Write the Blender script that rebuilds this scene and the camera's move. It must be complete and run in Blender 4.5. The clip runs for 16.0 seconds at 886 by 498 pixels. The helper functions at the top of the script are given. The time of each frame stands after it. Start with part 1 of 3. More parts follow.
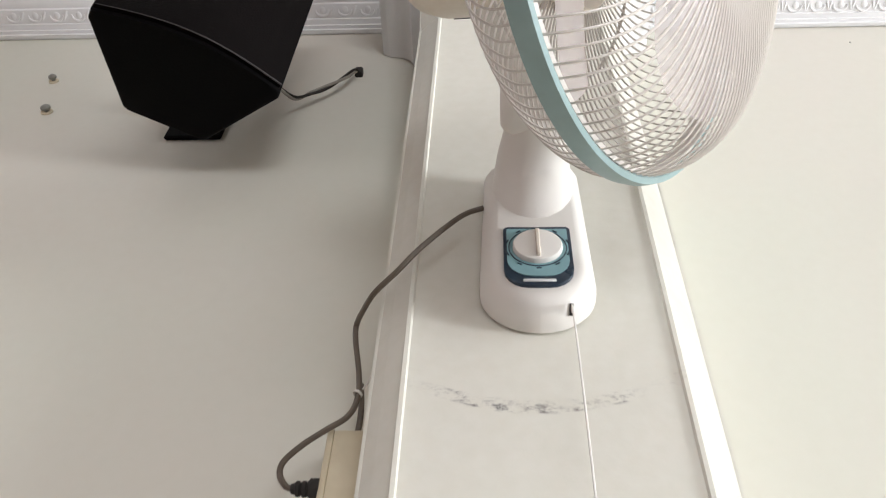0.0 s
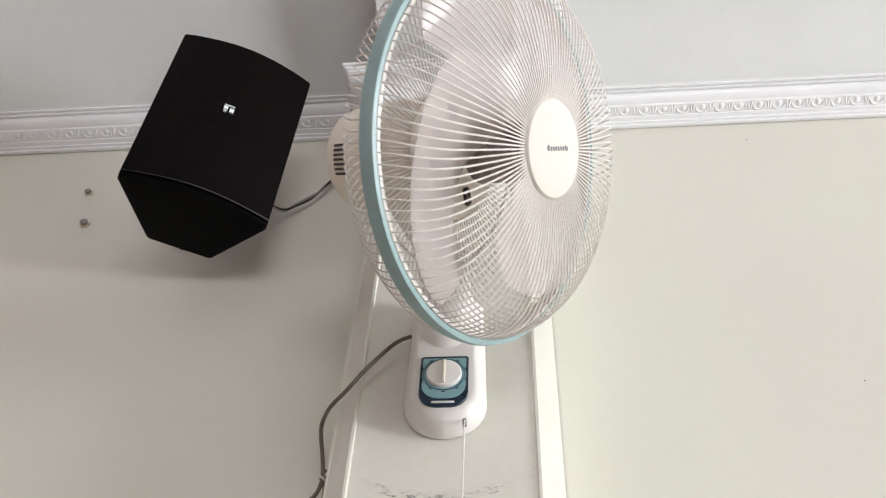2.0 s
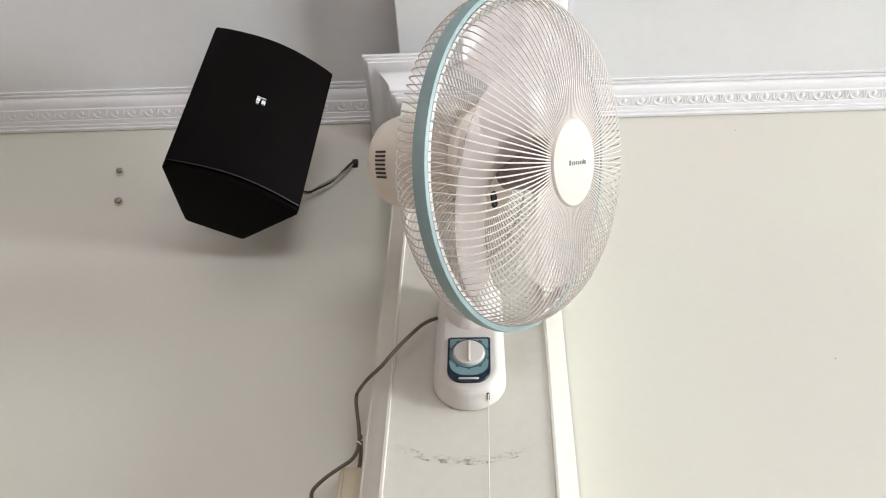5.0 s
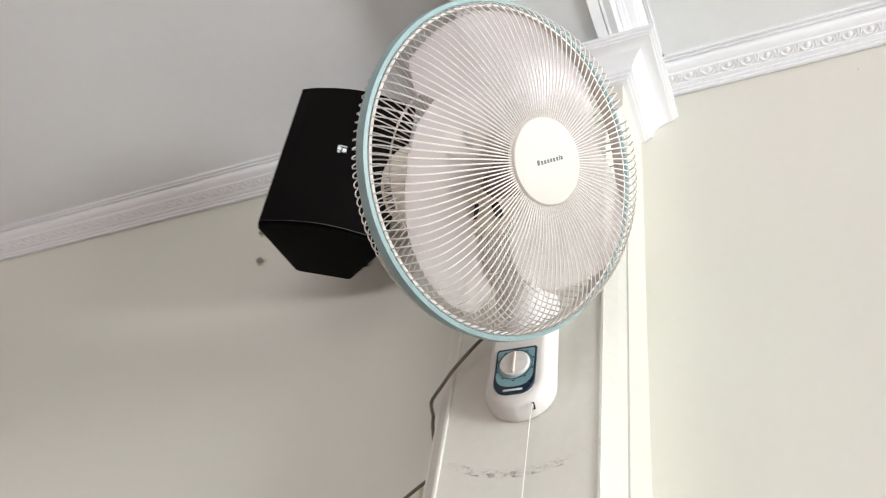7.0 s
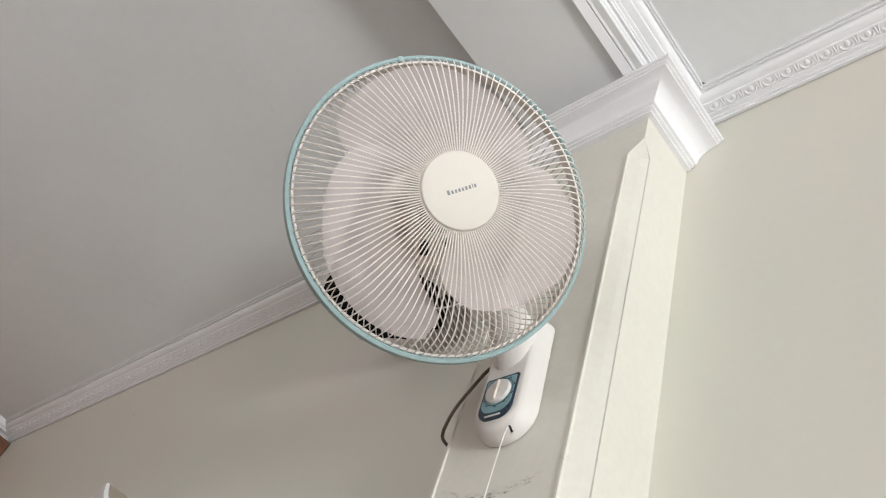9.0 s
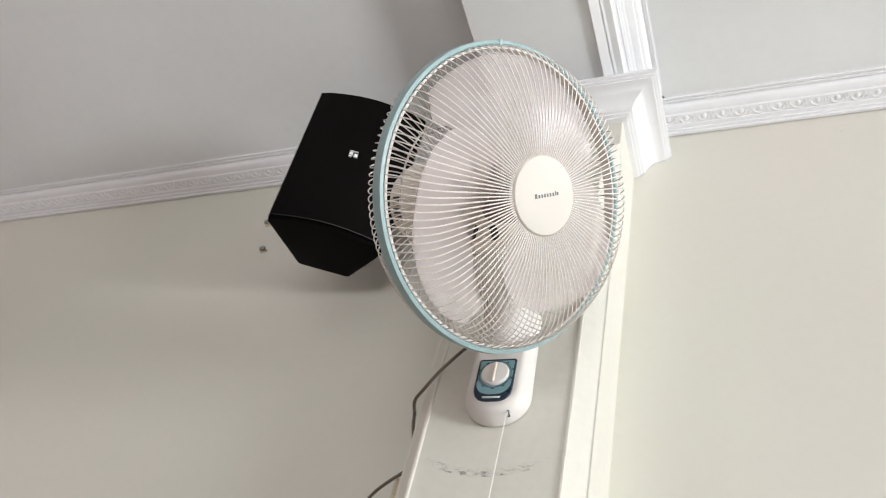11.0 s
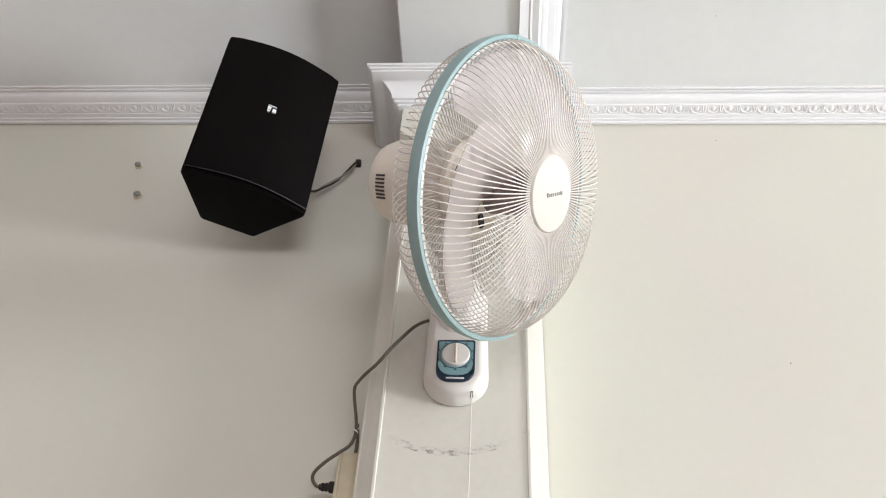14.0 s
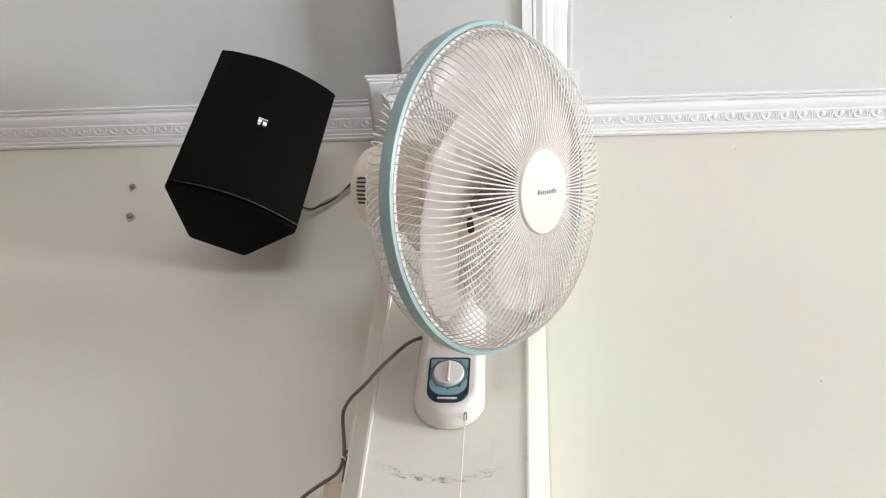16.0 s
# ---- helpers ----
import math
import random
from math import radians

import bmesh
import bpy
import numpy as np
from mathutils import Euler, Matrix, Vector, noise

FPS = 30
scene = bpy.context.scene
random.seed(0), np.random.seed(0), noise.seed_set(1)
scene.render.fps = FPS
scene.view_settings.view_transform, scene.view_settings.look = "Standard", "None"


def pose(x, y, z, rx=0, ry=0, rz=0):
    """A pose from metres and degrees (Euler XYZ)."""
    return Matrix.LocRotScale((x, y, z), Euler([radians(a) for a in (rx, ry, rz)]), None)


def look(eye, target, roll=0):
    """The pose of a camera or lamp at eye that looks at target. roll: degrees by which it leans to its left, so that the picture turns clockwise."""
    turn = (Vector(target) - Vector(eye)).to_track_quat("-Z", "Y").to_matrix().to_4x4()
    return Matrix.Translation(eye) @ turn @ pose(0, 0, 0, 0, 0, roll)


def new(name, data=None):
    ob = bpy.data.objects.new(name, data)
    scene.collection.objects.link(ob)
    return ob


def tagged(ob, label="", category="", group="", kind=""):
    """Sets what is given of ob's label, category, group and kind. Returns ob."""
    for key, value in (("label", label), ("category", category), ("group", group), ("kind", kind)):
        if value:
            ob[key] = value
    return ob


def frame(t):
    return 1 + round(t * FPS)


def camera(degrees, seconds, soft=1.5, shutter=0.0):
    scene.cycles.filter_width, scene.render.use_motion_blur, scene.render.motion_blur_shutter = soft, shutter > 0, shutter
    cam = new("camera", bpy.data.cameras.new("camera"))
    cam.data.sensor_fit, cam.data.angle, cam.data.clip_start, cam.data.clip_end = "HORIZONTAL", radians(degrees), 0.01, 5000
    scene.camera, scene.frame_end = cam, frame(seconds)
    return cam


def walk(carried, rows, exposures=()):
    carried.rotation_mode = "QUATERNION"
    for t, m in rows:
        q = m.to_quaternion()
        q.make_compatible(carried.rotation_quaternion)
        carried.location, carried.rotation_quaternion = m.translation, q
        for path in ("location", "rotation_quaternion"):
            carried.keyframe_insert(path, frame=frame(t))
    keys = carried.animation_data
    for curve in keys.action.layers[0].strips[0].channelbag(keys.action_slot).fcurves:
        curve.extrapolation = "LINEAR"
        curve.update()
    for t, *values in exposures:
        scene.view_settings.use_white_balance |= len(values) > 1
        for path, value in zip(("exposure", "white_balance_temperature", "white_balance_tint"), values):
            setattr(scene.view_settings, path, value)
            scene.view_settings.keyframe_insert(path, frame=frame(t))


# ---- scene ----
cam = camera(54.3, 16.0, soft=1.1, shutter=0.5)
PATH = [
    (0, (-0.0434, -0.6890, 1.8274), (-0.2062, 1.1885, 4.1617), 3.6),
    (0.5, (-0.0170, -0.7397, 1.7697), (-0.1788, 1.1858, 4.0646), 3.0),
    (0.8, (0.0526, -0.7915, 1.7640), (-0.2613, 1.1723, 4.0101), 5.0),
    (1, (0.0876, -0.8322, 1.7630), (-0.2916, 1.1292, 4.0011), 6.2),
    (1.2, (0.1238, -0.8672, 1.7535), (-0.2975, 1.0426, 4.0284), 6.7),
    (1.5, (0.1420, -0.9197, 1.7429), (-0.2523, 0.9456, 4.0591), 5.6),
    (2, (0.0939, -1.0165, 1.6994), (-0.1499, 0.8870, 4.0053), 3.6),
    (2.5, (0.0634, -1.0966, 1.6780), (-0.1562, 0.8936, 3.9120), 3.4),
    (3, (0.0468, -1.1456, 1.6501), (-0.2021, 1.1189, 4.0916), 3.1),
    (3.5, (0.0384, -1.1523, 1.6401), (-0.1637, 1.1122, 4.0866), 2.6),
    (6, (0.0468, -1.1540, 1.6234), (-0.1536, 1.0955, 4.0849), 2.5),
    (6.5, (0.1652, -1.1320, 1.6375), (-0.3254, 0.8145, 3.8669), 5.6),
    (6.8, (0.3214, -1.0817, 1.6567), (-0.5920, 0.7432, 3.8558), 10.8),
    (7, (0.3895, -1.0974, 1.6543), (-0.7021, 0.6989, 3.7947), 12.0),
    (7.2, (0.4445, -1.0978, 1.6272), (-0.7756, 0.6116, 3.7695), 13.6),
    (7.5, (0.4227, -1.0633, 1.6134), (-0.8017, 0.5038, 3.8596), 13.6),
    (7.7, (0.5251, -1.0738, 1.6023), (-0.9027, 0.3636, 3.8148), 17.5),
    (8, (0.6104, -0.9925, 1.6074), (-0.9785, 0.2775, 3.8125), 22.5),
    (8.2, (0.6677, -0.9372, 1.5959), (-0.9916, 0.2692, 3.7849), 24.5),
    (8.5, (0.7211, -0.9008, 1.6177), (-0.9849, 0.2888, 3.7797), 24.8),
    (9, (0.7491, -0.8846, 1.6174), (-0.9668, 0.2549, 3.7986), 23.3),
    (9.2, (0.7325, -0.8727, 1.6223), (-0.9708, 0.2597, 3.8169), 23.4),
    (11.3, (0.3590, -1.2542, 1.5866), (-0.5912, 0.9051, 3.9513), 13.6),
    (11.5, (0.3156, -1.2926, 1.6067), (-0.4743, 0.9319, 3.9697), 10.7),
    (12, (0.1703, -1.3327, 1.5866), (-0.2305, 0.9369, 4.0048), 4.8),
    (12.5, (0.1052, -1.3393, 1.5716), (-0.1637, 0.9853, 3.9530), 3.8),
    (13, (0.0952, -1.3093, 1.5699), (-0.1269, 1.0371, 3.9380), 3.8),
    (13.5, (0.0935, -1.3059, 1.5749), (-0.1369, 1.0571, 3.9246), 4.2),
    (14, (0.0668, -1.3026, 1.5799), (-0.1453, 1.0554, 3.9346), 4.0),
    (14.5, (0.0919, -1.2592, 1.5950), (-0.2071, 1.0271, 4.0131), 5.3),
    (15, (0.1236, -1.2124, 1.6150), (-0.2605, 0.9953, 4.0899), 6.7),
    (15.5, (0.1269, -1.2107, 1.6167), (-0.2455, 1.0037, 4.0899), 6.5),
    (16, (0.1269, -1.1940, 1.6250), (-0.2188, 1.0471, 4.0783), 5.7),
]
walk(cam, [(t, look(eye, aim, roll)) for t, eye, aim, roll in PATH],
     exposures=[(0, 0.05, 6500, 10), (1.5, -0.02, 6500, 10), (2, -0.12, 6500, 10), (3.5, -0.09, 6500, 10), (6, -0.05, 6500, 10), (6.8, -0.05, 6500, 10), (7.2, -0.17, 6500, 10), (7.7, -0.2, 6500, 10), (8.2, -0.36, 6600, 10), (8.5, -0.42, 6600, 10), (9.2, -0.48, 6620, 10), (11.3, -0.17, 6500, 10), (12.5, -0.1, 6500, 10), (14, -0.06, 6500, 10), (16, -0.06, 6500, 10)])

# ---- world, daylight and lamps in the window openings ----
world = bpy.data.worlds.new("sky")
scene.world = world
world.use_nodes = True
_sky = world.node_tree.nodes.new("ShaderNodeTexSky")
_sky.sky_type = "NISHITA"
_sky.sun_disc = False
_sky.sun_elevation, _sky.sun_rotation = radians(42), radians(100)
world.node_tree.links.new(_sky.outputs[0], world.node_tree.nodes["Background"].inputs[0])
world.node_tree.nodes["Background"].inputs[1].default_value = 0.1


def lamp(name, kind, m, **values):
    data = bpy.data.lights.new(name, kind)
    for key, value in values.items():
        if key == "energy":
            data.energy = value
        elif key == "color":
            data.color = value
        elif key == "size":
            data.shape, data.size, data.size_y = "RECTANGLE", value[0], value[1]
        elif key == "angle":
            data.angle = value
        elif key == "spread":
            data.spread = value
    ob = new(name, data)
    ob.matrix_basis = m
    return ob


lamp("sun", "SUN", look((6, -3, 6), (0, -2.4, 0)), energy=3.5, angle=radians(0.5), color=(1, 0.96, 0.9))
lamp("window_light_east", "AREA", look((8.04, -2.5, 1.0), (5.0, -2.9, 3.2)), energy=540, size=(2.6, 1.3), spread=radians(125), color=(0.90, 0.93, 0.965))
lamp("window_light_south", "AREA", look((1.5, -6.04, 1.3), (1.5, 0, 1.1)), energy=125, size=(2.4, 1.4), color=(0.90, 0.93, 0.965))
# fill lamp in an assumed west window, added to brighten the left side
lamp("fill_light_west", "AREA", look((-3.19, -2.9, 1.7), (0, -2.9, 1.7)), energy=20, size=(1.5, 1.5), color=(0.91, 0.915, 0.98))


# ---- materials ----
def mat(name, color, rough=0.5, metal=0.0, vary=0.06, scale=2.5, bump=0.1, grain=60.0, fine=0.03, coat=0.0):
    """A surface with broad stains, fine grain and a light relief."""
    m = bpy.data.materials.new(name)
    m.use_nodes = True
    n, link = m.node_tree.nodes, m.node_tree.links
    b = n["Principled BSDF"]
    b.inputs["Roughness"].default_value = rough
    b.inputs["Metallic"].default_value = metal
    b.inputs["Coat Weight"].default_value = coat
    co = n.new("ShaderNodeTexCoord")
    big, small = n.new("ShaderNodeTexNoise"), n.new("ShaderNodeTexNoise")
    big.inputs["Scale"].default_value, big.inputs["Detail"].default_value = scale, 6
    small.inputs["Scale"].default_value, small.inputs["Detail"].default_value = grain, 4
    for t in (big, small):
        link.new(co.outputs["Object"], t.inputs["Vector"])
    ramp = n.new("ShaderNodeValToRGB")
    ramp.color_ramp.elements[0].position, ramp.color_ramp.elements[1].position = 0.32, 0.68
    ramp.color_ramp.elements[0].color = (*[c * (1 - vary) for c in color], 1)
    ramp.color_ramp.elements[1].color = (*[min(1, c * (1 + vary)) for c in color], 1)
    link.new(big.outputs["Fac"], ramp.inputs["Fac"])
    mix = n.new("ShaderNodeMix")
    mix.data_type, mix.blend_type = "RGBA", "OVERLAY"
    mix.inputs["Factor"].default_value = fine * 4
    link.new(ramp.outputs["Color"], mix.inputs["A"])
    link.new(small.outputs["Fac"], mix.inputs["B"])
    link.new(mix.outputs["Result"], b.inputs["Base Color"])
    rr = n.new("ShaderNodeMapRange")
    rr.inputs["To Min"].default_value, rr.inputs["To Max"].default_value = max(0.02, rough - 0.08), min(1, rough + 0.08)
    link.new(big.outputs["Fac"], rr.inputs["Value"])
    link.new(rr.outputs["Result"], b.inputs["Roughness"])
    if bump:
        bp = n.new("ShaderNodeBump")
        bp.inputs["Strength"].default_value, bp.inputs["Distance"].default_value = bump, 0.002
        link.new(small.outputs["Fac"], bp.inputs["Height"])
        link.new(bp.outputs["Normal"], b.inputs["Normal"])
    return m


def add_scuff(m):
    """Dark rub marks along a shallow arc under the fan, broken up by noise."""
    n, link = m.node_tree.nodes, m.node_tree.links
    b = n["Principled BSDF"]
    src = b.inputs["Base Color"].links[0].from_socket
    co = n.new("ShaderNodeTexCoord")
    sep = n.new("ShaderNodeSeparateXYZ")
    link.new(co.outputs["Object"], sep.inputs[0])

    def calc(op, a, c=None):
        node = n.new("ShaderNodeMath")
        node.operation = op
        for k, v in enumerate((a, c)):
            if v is None:
                continue
            if isinstance(v, (int, float)):
                node.inputs[k].default_value = v
            else:
                link.new(v, node.inputs[k])
        return node.outputs[0]

    def ramped(value, lo, hi, to_lo, to_hi):
        node = n.new("ShaderNodeMapRange")
        node.interpolation_type = "SMOOTHSTEP"
        link.new(value, node.inputs["Value"])
        for key, v in (("From Min", lo), ("From Max", hi), ("To Min", to_lo), ("To Max", to_hi)):
            node.inputs[key].default_value = v
        return node.outputs["Result"]

    x, z = sep.outputs["X"], sep.outputs["Z"]
    arc = calc("ADD", calc("MULTIPLY", calc("POWER", calc("ABSOLUTE", calc("ADD", x, 0.005)), 2.0), 2.4), 2.2910)
    off = calc("ABSOLUTE", calc("SUBTRACT", z, arc))
    near = ramped(off, 0.002, 0.009, 1.0, 0.0)
    hair = ramped(calc("ABSOLUTE", calc("SUBTRACT", off, 0.0055)), 0.0, 0.0013, 0.5, 0.0)
    mp = n.new("ShaderNodeMapping")
    mp.inputs["Scale"].default_value = (55, 55, 150)
    link.new(co.outputs["Object"], mp.inputs["Vector"])
    rub = n.new("ShaderNodeTexNoise")
    rub.inputs["Scale"].default_value, rub.inputs["Detail"].default_value, rub.inputs["Roughness"].default_value = 1.6, 8, 0.75
    link.new(mp.outputs["Vector"], rub.inputs["Vector"])
    patch = n.new("ShaderNodeTexNoise")
    patch.inputs["Scale"].default_value = 22
    link.new(co.outputs["Object"], patch.inputs["Vector"])
    streak = calc("MULTIPLY", ramped(rub.outputs["Fac"], 0.45, 0.68, 0.0, 1.0), ramped(patch.outputs["Fac"], 0.36, 0.6, 0.15, 1.0))
    ends = ramped(calc("ABSOLUTE", x), 0.045, 0.095, 1.0, 0.12)
    front = ramped(sep.outputs["Y"], -0.150, -0.146, 1.0, 0.0)
    fac = calc("MULTIPLY", calc("MULTIPLY", calc("ADD", calc("MULTIPLY", near, streak), calc("MULTIPLY", hair, streak)), ends), front)
    mix = n.new("ShaderNodeMix")
    mix.data_type = "RGBA"
    link.new(calc("MINIMUM", calc("MULTIPLY", fac, 2.9), 0.9), mix.inputs["Factor"])
    link.new(src, mix.inputs["A"])
    mix.inputs["B"].default_value = (0.13, 0.115, 0.115, 1)
    link.new(mix.outputs["Result"], b.inputs["Base Color"])
    return m


wall_paint = mat("cream wall paint", (0.70, 0.68, 0.595), 0.6, vary=0.035, scale=1.3, bump=0.03, grain=60, fine=0.012)
_r = [q for q in wall_paint.node_tree.nodes if q.type == "VALTORGB"][0].color_ramp
_r.elements[0].color, _r.elements[1].color = (0.705, 0.668, 0.60, 1), (0.682, 0.69, 0.60, 1)
pilaster_paint = add_scuff(mat("pale pilaster paint", (0.71, 0.695, 0.62), 0.45, vary=0.03, scale=3, bump=0.1, grain=70))
ceiling_paint = mat("grey white ceiling paint", (0.80, 0.812, 0.81), 0.75, vary=0.035, scale=1.6, bump=0.2, grain=45)
crown_paint = mat("white gloss plaster paint", (0.85, 0.85, 0.86), 0.35, vary=0.03, scale=6, bump=0.08, grain=80)
white_plastic = mat("ivory white plastic", (0.80, 0.775, 0.735), 0.45, vary=0.015, scale=9, bump=0.0, grain=200, fine=0.0)
smoky_plastic = mat("smoky grey brown plastic", (0.23, 0.175, 0.16), 0.4, vary=0.35, scale=55, bump=0.0)
badge_ivory = mat("ivory badge plastic", (0.67, 0.635, 0.58), 0.6, vary=0.012, scale=9, bump=0.0, grain=200, fine=0.0)
shaded_plastic = mat("taupe plastic with painted shade", (0.40, 0.345, 0.28), 0.6, vary=0.08, scale=9, bump=0.04, grain=200)
aged_plastic = mat("aged cream plastic", (0.76, 0.69, 0.60), 0.38, vary=0.03, scale=9, bump=0.02, grain=200)
wire_white = mat("white coated wire", (0.76, 0.715, 0.67), 0.35, vary=0.03, scale=20, bump=0.0)
wire_grey = mat("greyed coated wire", (0.66, 0.62, 0.58), 0.4, vary=0.06, scale=20, bump=0.0)
teal_plastic = mat("pale teal plastic", (0.30, 0.42, 0.425), 0.4, vary=0.03, scale=12, bump=0.02)
panel_teal = mat("teal printed panel", (0.235, 0.415, 0.455), 0.35, vary=0.04, scale=20, bump=0.0)
panel_navy = mat("dark navy print", (0.012, 0.03, 0.055), 0.3, vary=0.05, scale=20, bump=0.0)
print_grey = mat("grey print", (0.16, 0.16, 0.17), 0.4, vary=0.04, scale=30, bump=0.0)
print_white = mat("white print", (0.75, 0.78, 0.78), 0.4, vary=0.03, scale=30, bump=0.0)
black_cabinet = mat("black speaker cabinet", (0.002, 0.0017, 0.0018), 0.6, vary=0.1, scale=14, bump=0.12, grain=260)
black_grille = mat("black perforated grille", (0.0034, 0.0024, 0.0024), 0.6, vary=0.12, scale=10, bump=0.4, grain=420)
dark_metal = mat("dark motor metal", (0.05, 0.045, 0.045), 0.45, metal=0.4, vary=0.2, scale=30, bump=0.1)
cable_grey = mat("grey brown cable sheath", (0.125, 0.10, 0.076), 0.45, vary=0.1, scale=40, bump=0.05)
cable_pale = mat("pale grey cable sheath", (0.30, 0.28, 0.24), 0.5, vary=0.1, scale=40, bump=0.05)
cable_dark = mat("dark rubber", (0.045, 0.042, 0.04), 0.5, vary=0.1, scale=40, bump=0.05)
cord_white = mat("white cotton cord", (0.78, 0.76, 0.72), 0.8, vary=0.04, scale=40, bump=0.2, grain=900)
box_cream = mat("yellowed cream box", (0.66, 0.58, 0.42), 0.5, vary=0.08, scale=14, bump=0.1)
zinc = mat("dull zinc screw", (0.30, 0.30, 0.27), 0.45, metal=0.6, vary=0.2, scale=80, bump=0.1)
brown_wood = mat("brown varnished wood", (0.20, 0.085, 0.045), 0.45, vary=0.25, scale=12, bump=0.2)
floor_dark = mat("dark brown unseen floor", (0.17, 0.14, 0.115), 0.4, vary=0.06, scale=2, bump=0.05)
aluminium = mat("white window frame", (0.7, 0.7, 0.7), 0.4, vary=0.03, scale=5, bump=0.02)

badge_ivory.node_tree.nodes["Principled BSDF"].inputs["Specular IOR Level"].default_value = 0.25
for _m in (black_cabinet, black_grille, cable_dark):
    _m.node_tree.nodes["Principled BSDF"].inputs["Specular IOR Level"].default_value = 0.05

blade_plastic = mat("translucent milky blade plastic", (0.82, 0.745, 0.73), 0.22, vary=0.03, scale=8, bump=0.0)
_n, _l = blade_plastic.node_tree.nodes, blade_plastic.node_tree.links
_clear, _blend = _n.new("ShaderNodeBsdfTransparent"), _n.new("ShaderNodeMixShader")
_blend.inputs[0].default_value = 0.58
_l.new(_clear.outputs[0], _blend.inputs[1])
_l.new(_n["Principled BSDF"].outputs[0], _blend.inputs[2])
_l.new(_blend.outputs[0], _n["Material Output"].inputs[0])


# ---- mesh helpers ----
def mesh_of(bm, name, material, smooth=False):
    bmesh.ops.recalc_face_normals(bm, faces=bm.faces)
    me = bpy.data.meshes.new(name)
    bm.to_mesh(me)
    bm.free()
    me.materials.append(material)
    if smooth:
        me.polygons.foreach_set("use_smooth", [True] * len(me.polygons))
        me.set_sharp_from_angle(angle=radians(38))
    return me


def part(name, bm, material, parent=None, label="", m=None, smooth=True):
    """Links a bmesh as one mesh object under a thing or a part; m: its place in the parent's own space."""
    ob = new(name, mesh_of(bm, name, material, smooth) if isinstance(bm, bmesh.types.BMesh) else bm)
    if parent is not None:
        ob.parent = parent
    if m is not None:
        ob.matrix_basis = m
    return tagged(ob, label)


def thing(name, m, label, category, group="", kind=""):
    ob = new(name)
    ob.empty_display_size = 0.05
    ob.matrix_basis = m
    return tagged(ob, label, category, group, kind)


def grid_faces(bm, rows, closed_u=False, closed_v=False):
    """Skins rows of points."""
    vs = [[bm.verts.new(p) for p in row] for row in rows]
    nu, nv = len(vs), len(vs[0])
    for i in range(nu if closed_u else nu - 1):
        for j in range(nv if closed_v else nv - 1):
            a, b = vs[i], vs[(i + 1) % nu]
            bm.faces.new((a[j], a[(j + 1) % nv], b[(j + 1) % nv], b[j]))
    return vs


def block(x0, x1, y0, y1, z0, z1, bevel=0.0, segments=2, bm=None):
    bm = bm or bmesh.new()
    got = bmesh.ops.create_cube(bm, size=1, matrix=Matrix.Translation(((x0 + x1) / 2, (y0 + y1) / 2, (z0 + z1) / 2)) @ Matrix.Diagonal((x1 - x0, y1 - y0, z1 - z0, 1)))
    if bevel:
        edges = {e for v in got["verts"] for e in v.link_edges}
        bmesh.ops.bevel(bm, geom=list(edges), offset=bevel, segments=segments, affect="EDGES", profile=0.5)
    return bm


def prism(outline, h0, h1, axis="z", bevel=0.0, segments=2, bm=None):
    """An outline in a plane, raised from h0 to h1 along an axis."""
    bm = bm or bmesh.new()
    place = {"z": lambda a, b, h: (a, b, h), "y": lambda a, b, h: (a, h, b), "x": lambda a, b, h: (h, a, b)}[axis]
    lo = [bm.verts.new(place(a, b, h0)) for a, b in outline]
    hi = [bm.verts.new(place(a, b, h1)) for a, b in outline]
    made = [bm.faces.new(lo), bm.faces.new(hi)]
    for k in range(len(lo)):
        made.append(bm.faces.new((lo[k], lo[(k + 1) % len(lo)], hi[(k + 1) % len(lo)], hi[k])))
    if bevel:
        rim = [e for e in made[1].edges] + [e for e in made[0].edges]
        bmesh.ops.bevel(bm, geom=rim, offset=bevel, segments=segments, affect="EDGES", profile=0.5)
    return bm


def lathe(profile, steps=48, bm=None):
    """Turns (radius, height) points round z; ends at radius 0 are closed."""
    bm = bm or bmesh.new()
    rings = []
    for r, h in profile:
        if r < 1e-6:
            rings.append([bm.verts.new((0, 0, h))])
        else:
            rings.append([bm.verts.new((r * math.cos(2 * math.pi * k / steps), r * math.sin(2 * math.pi * k / steps), h)) for k in range(steps)])
    for a, b in zip(rings, rings[1:]):
        for k in range(steps):
            j = (k + 1) % steps
            if len(a) == 1 and len(b) > 1:
                bm.faces.new((a[0], b[j], b[k]))
            elif len(b) == 1 and len(a) > 1:
                bm.faces.new((a[k], a[j], b[0]))
            elif len(a) > 1:
                bm.faces.new((a[k], a[j], b[j], b[k]))
    return bm


def smooth_line(points, per=8):
    """A Catmull-Rom line through points."""
    p = [Vector(q) for q in points]
    p = [p[0] * 2 - p[1]] + p + [p[-1] * 2 - p[-2]]
    out = []
    for i in range(1, len(p) - 2):
        for k in range(per):
            t = k / per
            a, b, c, d = p[i - 1:i + 3]
            out.append(0.5 * (2 * b + (c - a) * t + (2 * a - 5 * b + 4 * c - d) * t * t + (3 * b - a - 3 * c + d) * t ** 3))
    return out + [p[-2]]


